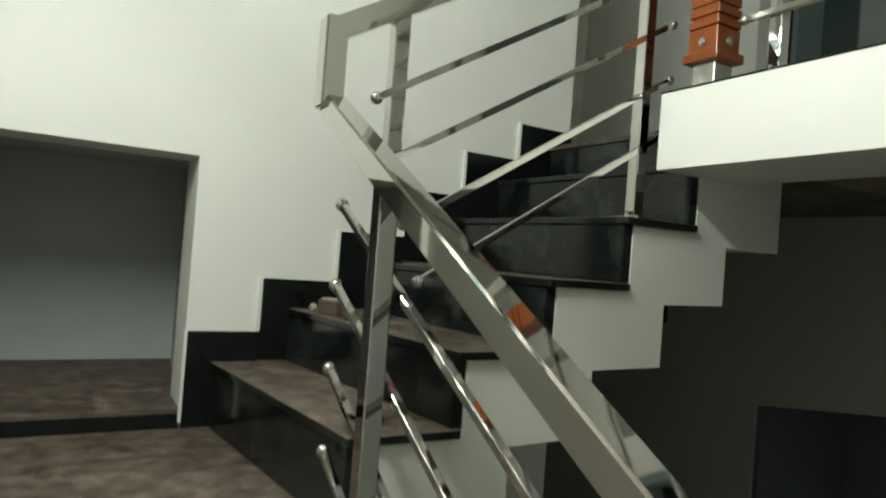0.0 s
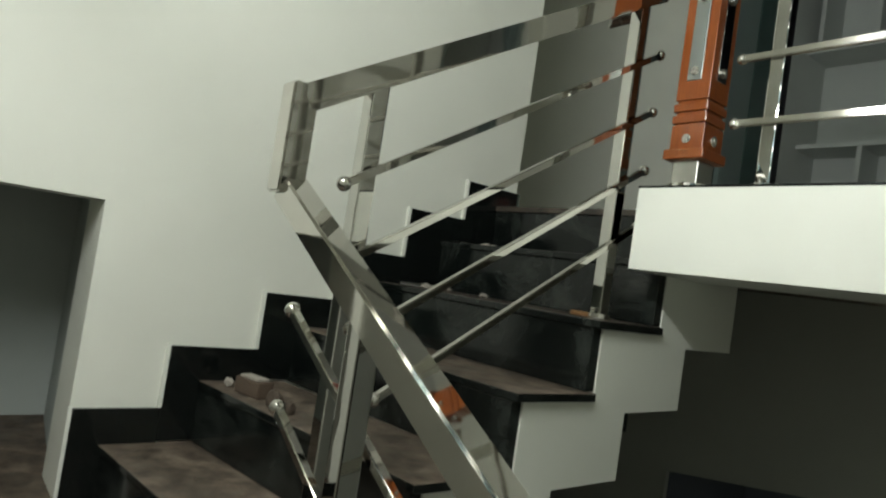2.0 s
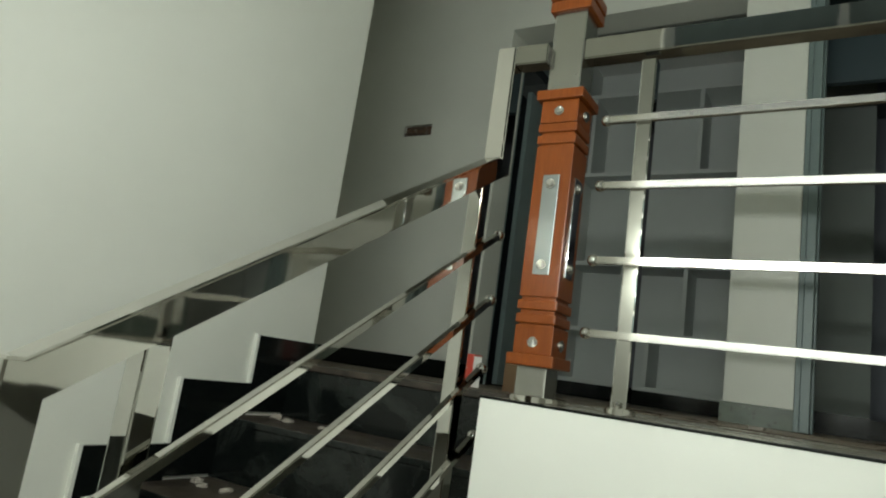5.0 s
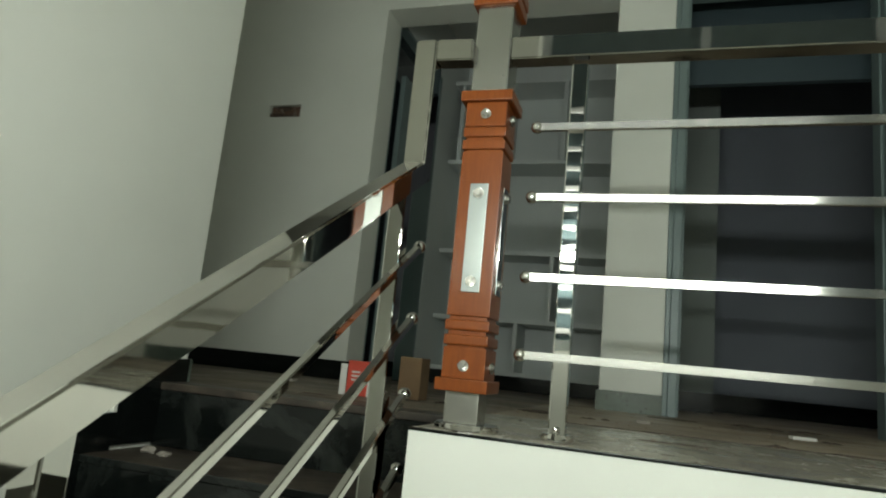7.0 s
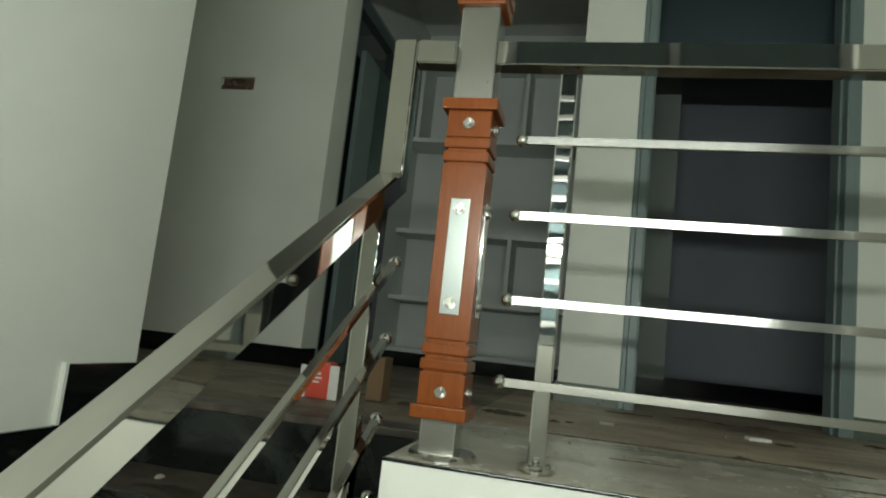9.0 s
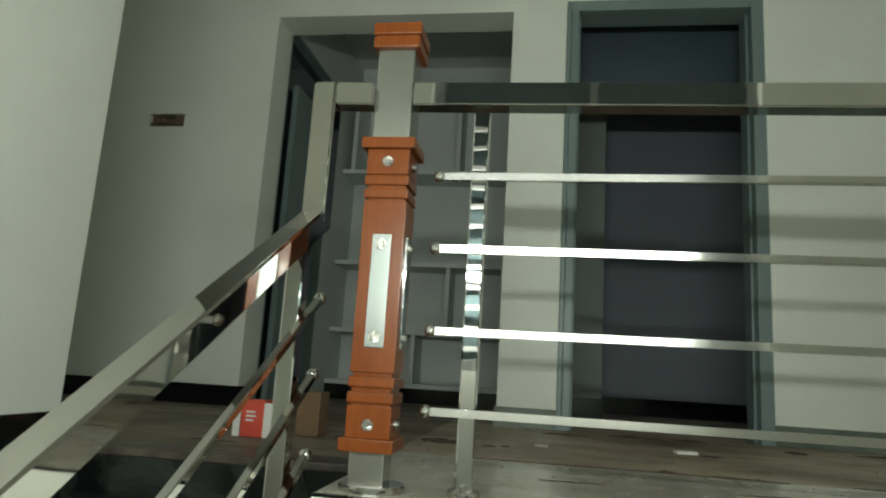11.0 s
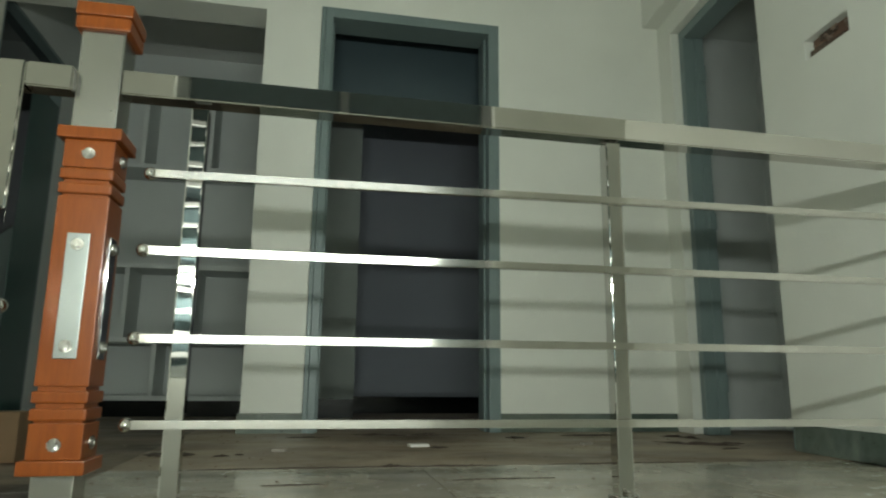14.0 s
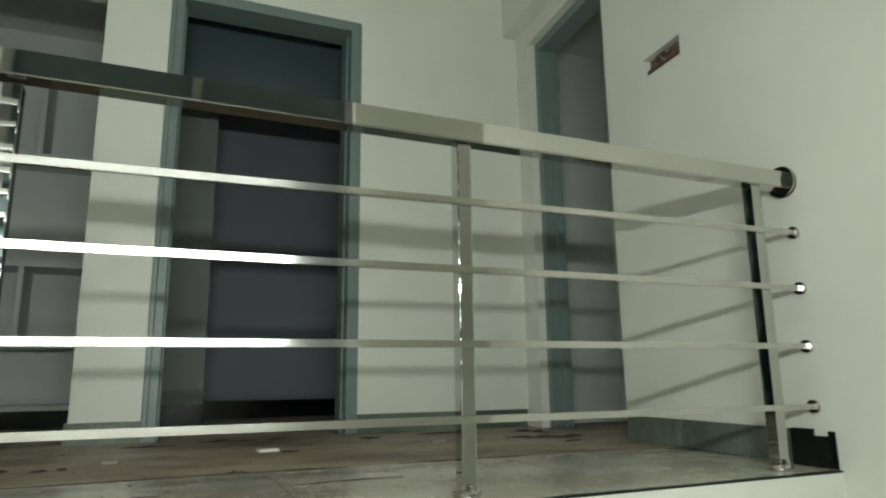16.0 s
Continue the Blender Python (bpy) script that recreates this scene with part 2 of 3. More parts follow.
# ---- structure ----
NICHE_BACK = WALL_L - 0.80
N0, N1, NZ0, NZ1 = -1.765, -1.155, -1.055, -0.24
structure("wall_west", nb(
    (WALL_L - 0.2, WALL_L, N1, 0.345, LOW, 2.85),
    (WALL_L - 0.2, WALL_L, N0, N1, LOW, NZ0),
    (WALL_L - 0.2, WALL_L, N0, N1, NZ1, 2.85),
    (WALL_L - 0.2, WALL_L, FRONT - 0.2, N0, LOW, 2.85),
), WHITE, "smooth white painted wall beside the staircase", "wall")
niche = empty("niche", "deep wall niche above the landing, its shade put into a grey colour", "niche", kind="structure")


def splayed(bm):
    """Widen the recess towards its back: the side, the soffit and the sill lean a little."""
    for v in bm.verts:
        k = max(0.0, (WALL_L - v.co.x) / 0.80)
        if v.co.y > N1 - 0.01:
            v.co.y += 0.08 * k
        if v.co.z > NZ1 - 0.01:
            v.co.z += 0.03 * k
        elif v.co.z < NZ0 + 0.05:
            v.co.z += 0.024 * k
    return bm


part("back_panel", splayed(nb((NICHE_BACK - 0.06, NICHE_BACK, N0 - 0.06, N1 + 0.06, NZ0 - 0.1, NZ1 + 0.06))), NICHESHADE, niche)
part("side_panel", splayed(nb((NICHE_BACK, WALL_L - 0.2, N1, N1 + 0.06, NZ0, NZ1))), NICHESHADE, niche)
part("side_panel", splayed(nb((NICHE_BACK, WALL_L - 0.2, N0 - 0.06, N0, NZ0, NZ1))), NICHESHADE, niche)
part("top_panel", splayed(nb((NICHE_BACK, WALL_L - 0.2, N0, N1, NZ1, NZ1 + 0.06))), NICHESHADE, niche)
part("bottom_panel", splayed(nb((NICHE_BACK, WALL_L - 0.2, N0, N1, NZ0 - 0.1, NZ0))), NICHESHADE, niche)
structure("niche_sill", splayed(nb((NICHE_BACK + 0.002, WALL_L + 0.003, N0 + 0.002, N1 - 0.002, NZ0 + 0.001, NZ0 + 0.012))), GRAND, "dusty dark stone sill of the wall niche", "sill")
structure("wall_front", nb(
    (WALL_L, -0.25, FRONT - 0.2, FRONT, LOW, 2.85), (-0.25, 1.31, FRONT - 0.2, FRONT, LOW, 0.25),
    (-0.25, 1.31, FRONT - 0.2, FRONT, 2.1, 2.85), (1.31, 2.5, FRONT - 0.2, FRONT, LOW, 2.85),
), WHITE, "white painted wall along the lower flight", "wall")
structure("wall_north", nb(
    (0.133, 0.41, BACK, BACK + 0.14, 0.09, 2.85), (-1.165, 0.133, BACK, BACK + 0.20, 2.115, 2.85),
    (0.41, 1.365, BACK, BACK + 0.14, 2.165, 2.85), (1.365, 2.42, BACK, BACK + 0.14, 0.09, 2.85),
), WHITE, "white painted landing wall with a door opening", "wall")
structure("wall_bay", nb((-2.8, -1.864, BACK, BACK + 0.20, 0.10, 2.85), (-1.654, -1.165, BACK, BACK + 0.20, 0.10, 2.85), (-1.864, -1.654, BACK, BACK + 0.20, 0.10, 1.473), (-1.864, -1.654, BACK, BACK + 0.20, 1.547, 2.85)), WHITE, "white painted wall of the side bay", "wall")
structure("wall_far_west", nb((-2.8, -2.6, 0.2, BACK, 0.0, 2.85), (-2.8, WALL_L - 0.2, 0.1, 0.3, 0.0, 2.85)), WHITE, "white painted closing wall of the side bay", "wall")
structure("ceiling", nb((-2.8, 3.1, FRONT - 0.2, 5.0, 2.85, 3.0)), CEIL, "white painted concrete ceiling", "ceiling")

structure("floor_bay", nb((-2.8, -0.0905, 0.31, 5.0, -0.15, -0.001)), MUDFLOOR, "dark dirty stone floor at the head of the stairs", "floor")
fl = structure("floor", nb((-0.09, 2.6, FASCIA_Y + 0.012, 5.0, -0.15, -0.006), (-0.09, 2.6, 0.605, 5.0, -0.006, -0.001)), FLOOR, "dusty grey stone floor with brown cement stains", "floor")
structure("fascia", nb((-0.088, 2.30, FASCIA_Y, FASCIA_Y + 0.012, -0.216, -0.0048), (-0.088, 2.30, FASCIA_Y + 0.012, 0.25, -0.216, -0.15), (-0.088, -0.09, FASCIA_Y + 0.012, 0.4, -0.15, -0.008)), WHITE, "white painted edge beam of the upper floor", "beam")
structure("floor_edging", nb((-0.090, 2.19, FASCIA_Y - 0.002, FASCIA_Y + 0.012, -0.0045, 0.001), bevel=0.001), GRAN, "dark polished stone edging of the upper floor", "edging")

# right wall, turned a little off square
EX = 2.181
east = empty("wall_east", "white painted side wall with an open doorway", "wall", (EX, 0, 0), kind="structure", rz=-4.5)
part("wall_panel", nb((0, 0.15, -0.02, 0.378, 0.10, 2.85), (0, 0.15, 0.378, 0.608, 0.10, 1.45), (0, 0.15, 0.378, 0.608, 1.53, 2.85), (0, 0.15, 0.608, 0.885, 0.10, 2.85), (0, 0.15, 0.885, 1.66, 2.15, 2.85), (0, 0.15, 1.66, 1.86, 0.0, 2.85), (0, 0.15, -1.83, -0.02, LOW, 2.85)), WHITE, east)
part("ceiling_beam", nb((-0.09, 0.0, 0.5, 1.95, 2.26, 2.85)), WHITE, east)
part("skirting", nb((0.006, 0.15, -0.0, 0.885, 0.0, 0.10)), SKIRT, east, "green-grey stone skirting")

x = -0.09
for w in (0.86, 0.74, 0.69):
    part("slab", nb((x + 0.0015, x + w - 0.0015, FASCIA_Y + 0.014, 0.603, -0.0055, 0.0), bevel=0.001), SLAB, fl, "grey polished stone slab")
    x += w
structure("skirting_end", nb((2.168, 2.19, -0.098, 0.04, 0.002, 0.086), (2.168, 2.19, -0.03, 0.04, 0.086, 0.104), (2.168, 2.19, -0.098, -0.078, 0.086, 0.100)), GRAN, "black granite skirting end with a chipped top", "skirting")

# back walls' skirting
structure("skirting_north", nb((1.365, 2.32, BACK + 0.006, BACK + 0.14, 0.0, 0.09), (0.12, 0.412, BACK - 0.004, BACK + 0.14, 0.0, 0.088)), SKIRT, "grey stone skirting under the landing wall", "skirting")
structure("skirting_bay", nb((-2.6, -1.170, BACK + 0.006, BACK + 0.20, 0.0, 0.098)), GRAN, "black stone skirting of the side bay", "skirting")

# shelf recess
rec = empty("shelf_unit", "built-in grey painted wall shelves, empty", "shelf", (0, 0, 0))
SY = 3.14
part("back_panel", nb((-1.165, 0.30, 3.46, 3.52, 0.0, 2.8)), SHELF, rec)
part("plinth", nb((-1.163, 0.298, SY + 0.01, 3.458, 0.002, 0.10)), GRAN, rec, "black stone plinth")
for z in SHELF_Z:
    part("shelf", nb((-1.163, 0.298, SY, 3.458, z - 0.015, z + 0.015), bevel=0.002), SHELF, rec)
for x, z0, z1 in SHELF_DIV:
    part("divider", nb((x - 0.015, x + 0.015, SY + 0.004, 3.457, z0 + 0.016, z1 - 0.016), bevel=0.002), SHELF, rec)
structure("shelf_room_wall", nb((0.30, 0.40, BACK + 0.14, 3.52, 0, 2.85)), SHELF, "grey painted partition wall", "wall")
structure("shelf_room_ceiling", nb((-1.165, 0.30, BACK + 0.20, 3.52, 2.6, 2.7)), CEIL, "painted ceiling of the shelf room", "ceiling")


def door_frame(name, label, width, height, member=0.06, depth=0.16, parent=None):
    f = empty(name, label, "door frame", kind="structure")
    lip = 0.022
    part("jamb", nb((0, lip, -0.004, depth, 0, height), (lip + 0.0005, member, -0.012, depth, 0, height - lip), (member, member + 0.012, 0.05, depth, 0, height - member), bevel=0.003), GREYBLUE, f)
    part("jamb", nb((width - lip, width, -0.004, depth, 0, height), (width - member, width - lip - 0.0005, -0.012, depth, 0, height - lip), (width - member - 0.012, width - member, 0.05, depth, 0, height - member), bevel=0.003), GREYBLUE, f)
    part("head", nb((lip, width - lip, -0.004, depth, height - lip, height), (member, width - member, -0.012, depth, height - member, height - lip - 0.0005), bevel=0.003), GREYBLUE, f)
    return f


def add_hinges(frame_ob):
    for z in (0.20, 1.02, 1.84):
        part("hinge", nb((0.0605, 0.078, 0.072, 0.104, z, z + 0.09), bevel=0.004), GREYBLUE, frame_ob, "painted-over hinge")


d1 = door_frame("door_1", "grey-blue painted door frame with an open dark doorway", 0.955, 2.165)
d1.matrix_basis = pose(0.412, BACK - 0.002, 0)
d2 = door_frame("door_2", "grey-blue painted side door frame, doorway open", 0.775, 2.15, depth=0.10)
d2.parent = east
d2.matrix_basis = pose(0.05, 1.66, 0, 0, 0, -90)

# dark room behind door 1 and door 2
add_hinges(d2)
# wall and pier colours hold the room's dimness
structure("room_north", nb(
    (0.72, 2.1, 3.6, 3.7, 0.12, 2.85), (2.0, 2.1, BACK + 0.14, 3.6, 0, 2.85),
), DARKROOM, "blue-grey room wall behind the doorway, its dimness put into the colour", "wall")
structure("room_pier", nb((0.40, 0.7195, 3.0, 3.1, 0.12, 2.85)), PIER, "grey-green wall pier in the dim room, its dimness put into the colour", "wall")
# added panel: stands for the darkness above the doorway's line of sight
structure("room_head_dark_panel", nb((0.42, 1.99, 2.20, 2.24, 1.76, 2.849)), HEADDARK, "added dark navy panel standing for the darkness at the head of the dim room", "panel")
structure("room_skirting", nb((0.40, 0.72, 2.99, 3.0, 0.0, 0.12), (0.72, 2.0, 3.59, 3.6, 0.0, 0.12)), GRAN, "black stone skirting in the dim room", "skirting")
structure("room_east", nb((3.0, 3.1, -0.2, 2.4, 0, 2.85), (2.4205, 3.0, 1.88, 1.98, 0, 2.85), (2.4, 3.0, 0.0, 0.1, 0, 2.85)), SIDEPAINT, "pale wall of the side room", "wall")
structure("side_room_ceiling", nb((2.345, 3.0, 0.1, 1.879, 2.29, 2.39)), SIDEPAINT, "low pale ceiling of the side room", "ceiling")
structure("side_room_floor", nb((2.4, 3.1, -0.2, 2.4, -0.15, -0.002)), FLOOR, "dusty floor of the side room", "floor")

# doorway to the dark in the west wall beyond the bay
side = empty("balcony_door", "night-dark glazed door in a dark green frame", "door", kind="structure")
part("frame", nb((-1.24, -1.165, 2.01, 2.03, 0, 2.17), (-1.24, -1.165, 2.82, 2.84, 0, 2.17), (-1.24, -1.165, 2.03, 2.82, 2.15, 2.17), bevel=0.002), GREYBLUE, side, "grey-blue door frame")
part("grey_leaf", nb((-1.20, -1.168, 2.18, 2.44, 0.01, 1.88), bevel=0.002), GREYBLUE, side, "pale grey door leaf")
part("green_leaf", nb((-1.20, -1.165, 2.442, 2.819, 0.01, 1.88), bevel=0.002), DARKGREEN, side, "dark green door leaf")
part("pane", nb((-1.23, -1.225, 2.03, 2.82, 0, 2.15)), glass, side)
structure("shelf_room_side_wall", nb((-1.24, -1.165, 2.841, 3.459, 0.0, 2.6), (-1.24, -1.165, 2.011, 2.84, 2.171, 2.6)), SHELF, "grey painted side wall of the shelf room", "wall")

# lower storey
structure("lower_floor", nb((-2.6, 3.0, FRONT - 0.2, 2.2, LOW - 0.2, LOW)), LOWER, "lower storey floor in shade", "floor")
bm = nb((-1.02, 0.6, 1.8, 2.0, -1.17, -0.15))
for v in bm.verts:
    if v.co.z < -1 and v.co.x > 0:
        v.co.z = -0.93
structure("lower_head", bm, LOWER, "sloping head over the dark lower opening", "wall")
structure("lower_wall_north", nb((-3.4, -1.02, 1.8, 1.83, LOW, -0.15), (0.6, 3.0, 1.8, 2.0, LOW, -0.15)), LOWER, "dim painted wall of the lower storey", "wall")
structure("lower_wall_west", nb((-3.6, -3.4, 0.2, 2.0, LOW, -0.15)), LOWER, "dim painted side wall of the lower storey", "wall")
structure("lower_wall_east", nb((2.35, 2.45, -0.02, 2.0, LOW, -0.15)), LOWER, "dim painted east wall of the lower storey", "wall")
structure("lower_wall_south", nb((-3.4, -1.195, 0.0, 0.2, LOW, -0.15)), LOWER, "dim painted south wall of the lower storey", "wall")
# same darkened blue-grey: the lower room's lack of light is in the colour
structure("lower_dark_room", nb((-1.2, 0.8, 2.9, 3.0, LOW, -0.2), (0.7, 0.8, 2.0, 2.9, LOW, -0.2), (-1.2, -1.1, 2.0, 2.9, LOW, -0.2)), DARKROOM, "room wall behind the lower doorway, its darkness put into the colour", "wall")

# ---- upper flight ----
stair = empty("staircase", "concrete staircase with black granite treads and risers", "staircase", kind="structure")
pts = []
ys = [riser_y(k) for k in range(1, 7)]
Ts = [LAND] + [BASE - k * RISE for k in range(1, 7)]
pts.append((ys[0] + 0.02, LAND - 0.16))
pts.append((ys[0] + 0.02, Ts[1] - 0.022))
for k in range(2, 7):
    pts.append((ys[k - 1] + 0.02, Ts[k - 1] - 0.022))
    pts.append((ys[k - 1] + 0.02, Ts[k] - 0.022))
pts.append((ys[5] + 0.16, -0.022))
pts.append((ys[5] + 0.16, Ts[5] - 0.232))
for k in range(5, 1, -1):
    pts.append((ys[k - 1] + 0.157, Ts[k] - 0.232))
    pts.append((ys[k - 1] + 0.157, Ts[k - 1] - 0.228))
pts.append((ys[0] + 0.15, Ts[1] - 0.22))
bm = prism(bmesh.new(), pts, lambda y: WALL_L, edge)
for v in bm.verts:
    if v.co.x < WALL_L + 0.01:
        v.co.y -= max(0.03, min(0.11, 0.05 - 0.07 * v.co.y))
part("flight_body", bm, WHITE, stair, "white painted folded concrete underside")


def sheared(bm, x0, x1, y0, y1, z0, z1, lead, bevel=0.002):
    box(bm, x0, x1, y0, y1, z0, z1, bevel=bevel)
    for v in bm.verts:
        v.co.y -= lead * (x1 - v.co.x) / (x1 - x0)
    return bm


def dark_edges(ob, material):
    """Dust lies on top alone: the upright faces keep the bare stone."""
    ob.data.materials.append(material)
    for f in ob.data.polygons:
        if f.normal.z < 0.8:
            f.material_index = 1


for k in range(1, 7):
    y, s = riser_y(k), skew(k)
    xe = edge(y + 0.1)
    part("riser", sheared(bmesh.new(), WALL_L + 0.002, xe - 0.003, y - 0.014, y + 0.018, Ts[k - 1] + 0.001, Ts[k] - 0.021, s), GRANR, stair)
    if k < 6:
        tr = part("tread", sheared(bmesh.new(), WALL_L + 0.002, xe + 0.018, y - 0.02, y + TREAD + 0.005, Ts[k] - 0.02, Ts[k], s, 0.003), GRAND if k < 4 else GRANU, stair, "dusty granite tread with dark edges")
        dark_edges(tr, GRANR)
    else:
        part("tread", sheared(bmesh.new(), WALL_L + 0.002, -0.085, y - 0.02, y + 0.10, -0.02, 0.0012, s, 0.003), GRANU, stair, "dusty granite floor edge")
STEP_Y = (-1.150, -0.926, -0.667, -0.420, -0.172, 0.080, 0.3455)
for k in range(1, 7):
    top = Ts[k] + (0.097 if k < 6 else 0.07)
    part("skirting", nb((WALL_L, WALL_L + 0.012, STEP_Y[k - 1], STEP_Y[k] - 0.0005, Ts[k - 1] + 0.002 * k, top), bevel=0.001), GRAN, stair, "black granite stepped skirting")
for k in range(1, 7):
    zt = Ts[k] + (0.097 if k < 6 else 0.07)
    zb = (Ts[k - 1] + 0.099) if k > 1 else Ts[0] + 0.02
    part("plaster_edge", nb((WALL_L, WALL_L + 0.015, STEP_Y[k - 1] - 0.010, STEP_Y[k - 1] - 0.0008, zb, zt + 0.004)), WHITE, stair, "white plaster edge beside the skirting")
part("wall_edge_strip", nb((WALL_L - 0.19, WALL_L + 0.012, 0.346, 0.356, 0.001, 0.07)), SKIRT, stair, "grey stone end of the skirting")

# ---- landing and lower flight ----
structure("landing", nb((WALL_L, 0.22, FRONT, riser_y(1) + 0.02, LAND - 0.16, LAND - 0.02)), WHITE, "white concrete half landing slab", "landing")
structure("landing_top", nb((WALL_L + 0.002, 0.24, FRONT + 0.002, riser_y(1) + 0.015, LAND - 0.0199, LAND), bevel=0.002), GRAND, "dusty brown granite landing", "landing")
structure("landing_skirting", nb((WALL_L, WALL_L + 0.010, FRONT, N1, LAND + 0.001, NZ0 - 0.001)), GRAN, "black granite skirting under the niche", "skirting")
lower = empty("lower_staircase", "lower flight of dusty granite stairs", "staircase", kind="structure")
n_low = 10
prof = [(0.22, LAND - 0.03)]
for j in range(n_low):
    x, z = 0.22 + TREAD * j, LAND + RISE * -1 * -1 * (j + 1)
    prof.append((x, z - 0.02))
    prof.append((x + TREAD, z - 0.02))
prof.append((0.22 + TREAD * n_low, LAND + RISE * (n_low + 1)))
prof.append((0.22 + TREAD * n_low - 0.25, LAND + RISE * (n_low + 1)))
for j in range(n_low - 1, -1, -1):
    x, z = 0.22 + TREAD * j, LAND + RISE * (j + 1)
    prof.append((x + 0.1, z - 0.235))
    if j:
        prof.append((x + 0.1 - TREAD * 0 , z - 0.235 - RISE))
prof.append((0.22, LAND - 0.16))
bm = bmesh.new()
a = [bm.verts.new((x, FRONT, z)) for x, z in prof]
b = [bm.verts.new((x, -0.97, z)) for x, z in prof]
bm.faces.new(a)
bm.faces.new(list(reversed(b)))
for i in range(len(prof)):
    q = (i + 1) % len(prof)
    bm.faces.new((a[i], a[q], b[q], b[i]))
part("flight_body", bm, WHITE, lower, "white painted concrete flight")
for j in range(n_low):
    x, z = 0.22 + TREAD * j, LAND + RISE * (j + 1)
    part("riser", nb((x + 0.001, x + 0.018, FRONT + 0.002, -0.972, z + 0.001, z - RISE - 0.021)), GRAN, lower)
    part("tread", nb((x + 0.001, x + TREAD + 0.03, FRONT + 0.002, -0.95, z - 0.0199, z), bevel=0.002), GRAND, lower, "dusty granite tread")


# ---- railings ----
def post(rail, x, y, z0, z1, w=0.034):
    p = part("post", nb((x - w / 2, x + w / 2, y - w / 2, y + w / 2, z0 + 0.01, z1), bevel=0.003), POSTSTEEL, rail)
    part("base_flange", disc(bmesh.new(), (x, y, z0 + 0.007), 0.033, 0.014), STEEL, p, smooth=False)
    part("bolt", ball(disc(bmesh.new(), (x + 0.0, y - w / 2 - 0.008, z0 + 0.018), 0.007, 0.01), (x, y - w / 2 - 0.008, z0 + 0.024), 0.007, 0.6), STEEL, p)
    return p


BY = -0.02
bal = empty("balcony_railing", "polished steel railing along the upper floor edge", "railing", (0, 0, 0))
for x in (0.194, 1.111, 2.046):
    post(bal, x, BY, 0.002, 0.80, 0.034 if x < 1 else 0.036)
for za, zb in ((0.651, 0.663), (0.495, 0.498), (0.324, 0.332), (0.164, 0.165)):
    b = part("rail_bar", bar_between(bmesh.new(), (0.118, BY - 0.022, za), (2.176, BY - 0.022, zb), 0.016, 0.016), BARSTEEL, bal)
    part("end_ball", ball(bmesh.new(), (0.112, BY - 0.022, za), 0.0135), STEEL, b, smooth=True)
    part("wall_flange", disc(bmesh.new(), (2.172, BY - 0.022, zb), 0.015, 0.010, "x"), STEEL, b)
part("handrail", bar_between(bmesh.new(), (0.04, BY - 0.005, 0.838), (2.176, BY - 0.005, 0.822), 0.05, 0.052, 0.003), STEEL, bal)
part("wall_flange", disc(bmesh.new(), (2.17, BY - 0.005, 0.822), 0.043, 0.016, "x", bevel=0.004), STEEL, bal)


def newel():
    n = empty("newel_post", "steel newel post clad in varnished reddish-brown wood", "newel post", (0, -0.014, 0))
    part("base_flange", disc(bmesh.new(), (0.006, 0, 0.007), 0.068, 0.014), STEEL, n)
    part("steel_core", nb((-0.036, 0.036, -0.036, 0.036, 0.012, 0.08), bevel=0.003), BRUSHED, n)
    part("steel_neck", nb((-0.041, 0.041, -0.041, 0.041, 0.73, 0.941), bevel=0.003), BRUSHED, n)
    w = part("wood_sleeve", nb((-0.046, 0.046, -0.046, 0.046, 0.233, 0.592), (-0.046, 0.046, -0.046, 0.046, 0.104, 0.168), (-0.046, 0.046, -0.046, 0.046, 0.650, 0.706),
                               (-0.041, 0.041, -0.041, 0.041, 0.08, 0.73), bevel=0.002), WOOD, n)
    for z in (0.172, 0.203, 0.597, 0.626):
        part("ring", nb((-0.048, 0.048, -0.048, 0.048, z, z + 0.022), bevel=0.004), WOOD, n)
    part("collar", nb((-0.058, 0.058, -0.058, 0.058, 0.706, 0.730), bevel=0.003), WOOD, n)
    part("collar", nb((-0.056, 0.056, -0.056, 0.056, 0.078, 0.104), bevel=0.003), WOOD, n)
    part("cap", nb((-0.052, 0.052, -0.052, 0.052, 0.940, 0.966), (-0.054, 0.054, -0.054, 0.054, 0.970, 0.998), (-0.047, 0.047, -0.047, 0.047, 0.96, 0.975), bevel=0.003), WOOD, n)
    for axis, sx, sy in (("y", 0, -1), ("x", 1, 0)):
        t = 0.0035
        if axis == "y":
            pl = part("steel_plate", nb((-0.02, 0.02, -0.046 - t, -0.046, 0.283, 0.519), bevel=0.001), PLATE, n)
        else:
            pl = part("steel_plate", nb((0.046, 0.046 + t, -0.02, 0.02, 0.283, 0.519), bevel=0.001), POSTSTEEL, n)
        for z, off in ((0.678, 0.048), (0.131, 0.048), (0.497, 0.051), (0.306, 0.051)):
            bb = bmesh.new()
            c = (sx * off, sy * off, z)
            disc(bb, c, 0.0115, 0.005, axis, bevel=0.0015)
            disc(bb, (sx * (off + 0.004), sy * (off + 0.004), z), 0.0075, 0.006, axis, bevel=0.002)
            part("bolt", bb, BRUSHED, n)
    return n


newel()

# handrail over the flights: from the newel down and round the turn
P1 = Vector((-0.147, -0.062, 0))
P0 = Vector((-0.157, -1.040, 0))
up = empty("stair_railing", "polished steel handrail and bars beside the upper flight", "railing")
R = 0.05


def along(t, z):
    p = P0.lerp(P1, t)
    return Vector((p.x, p.y, z))


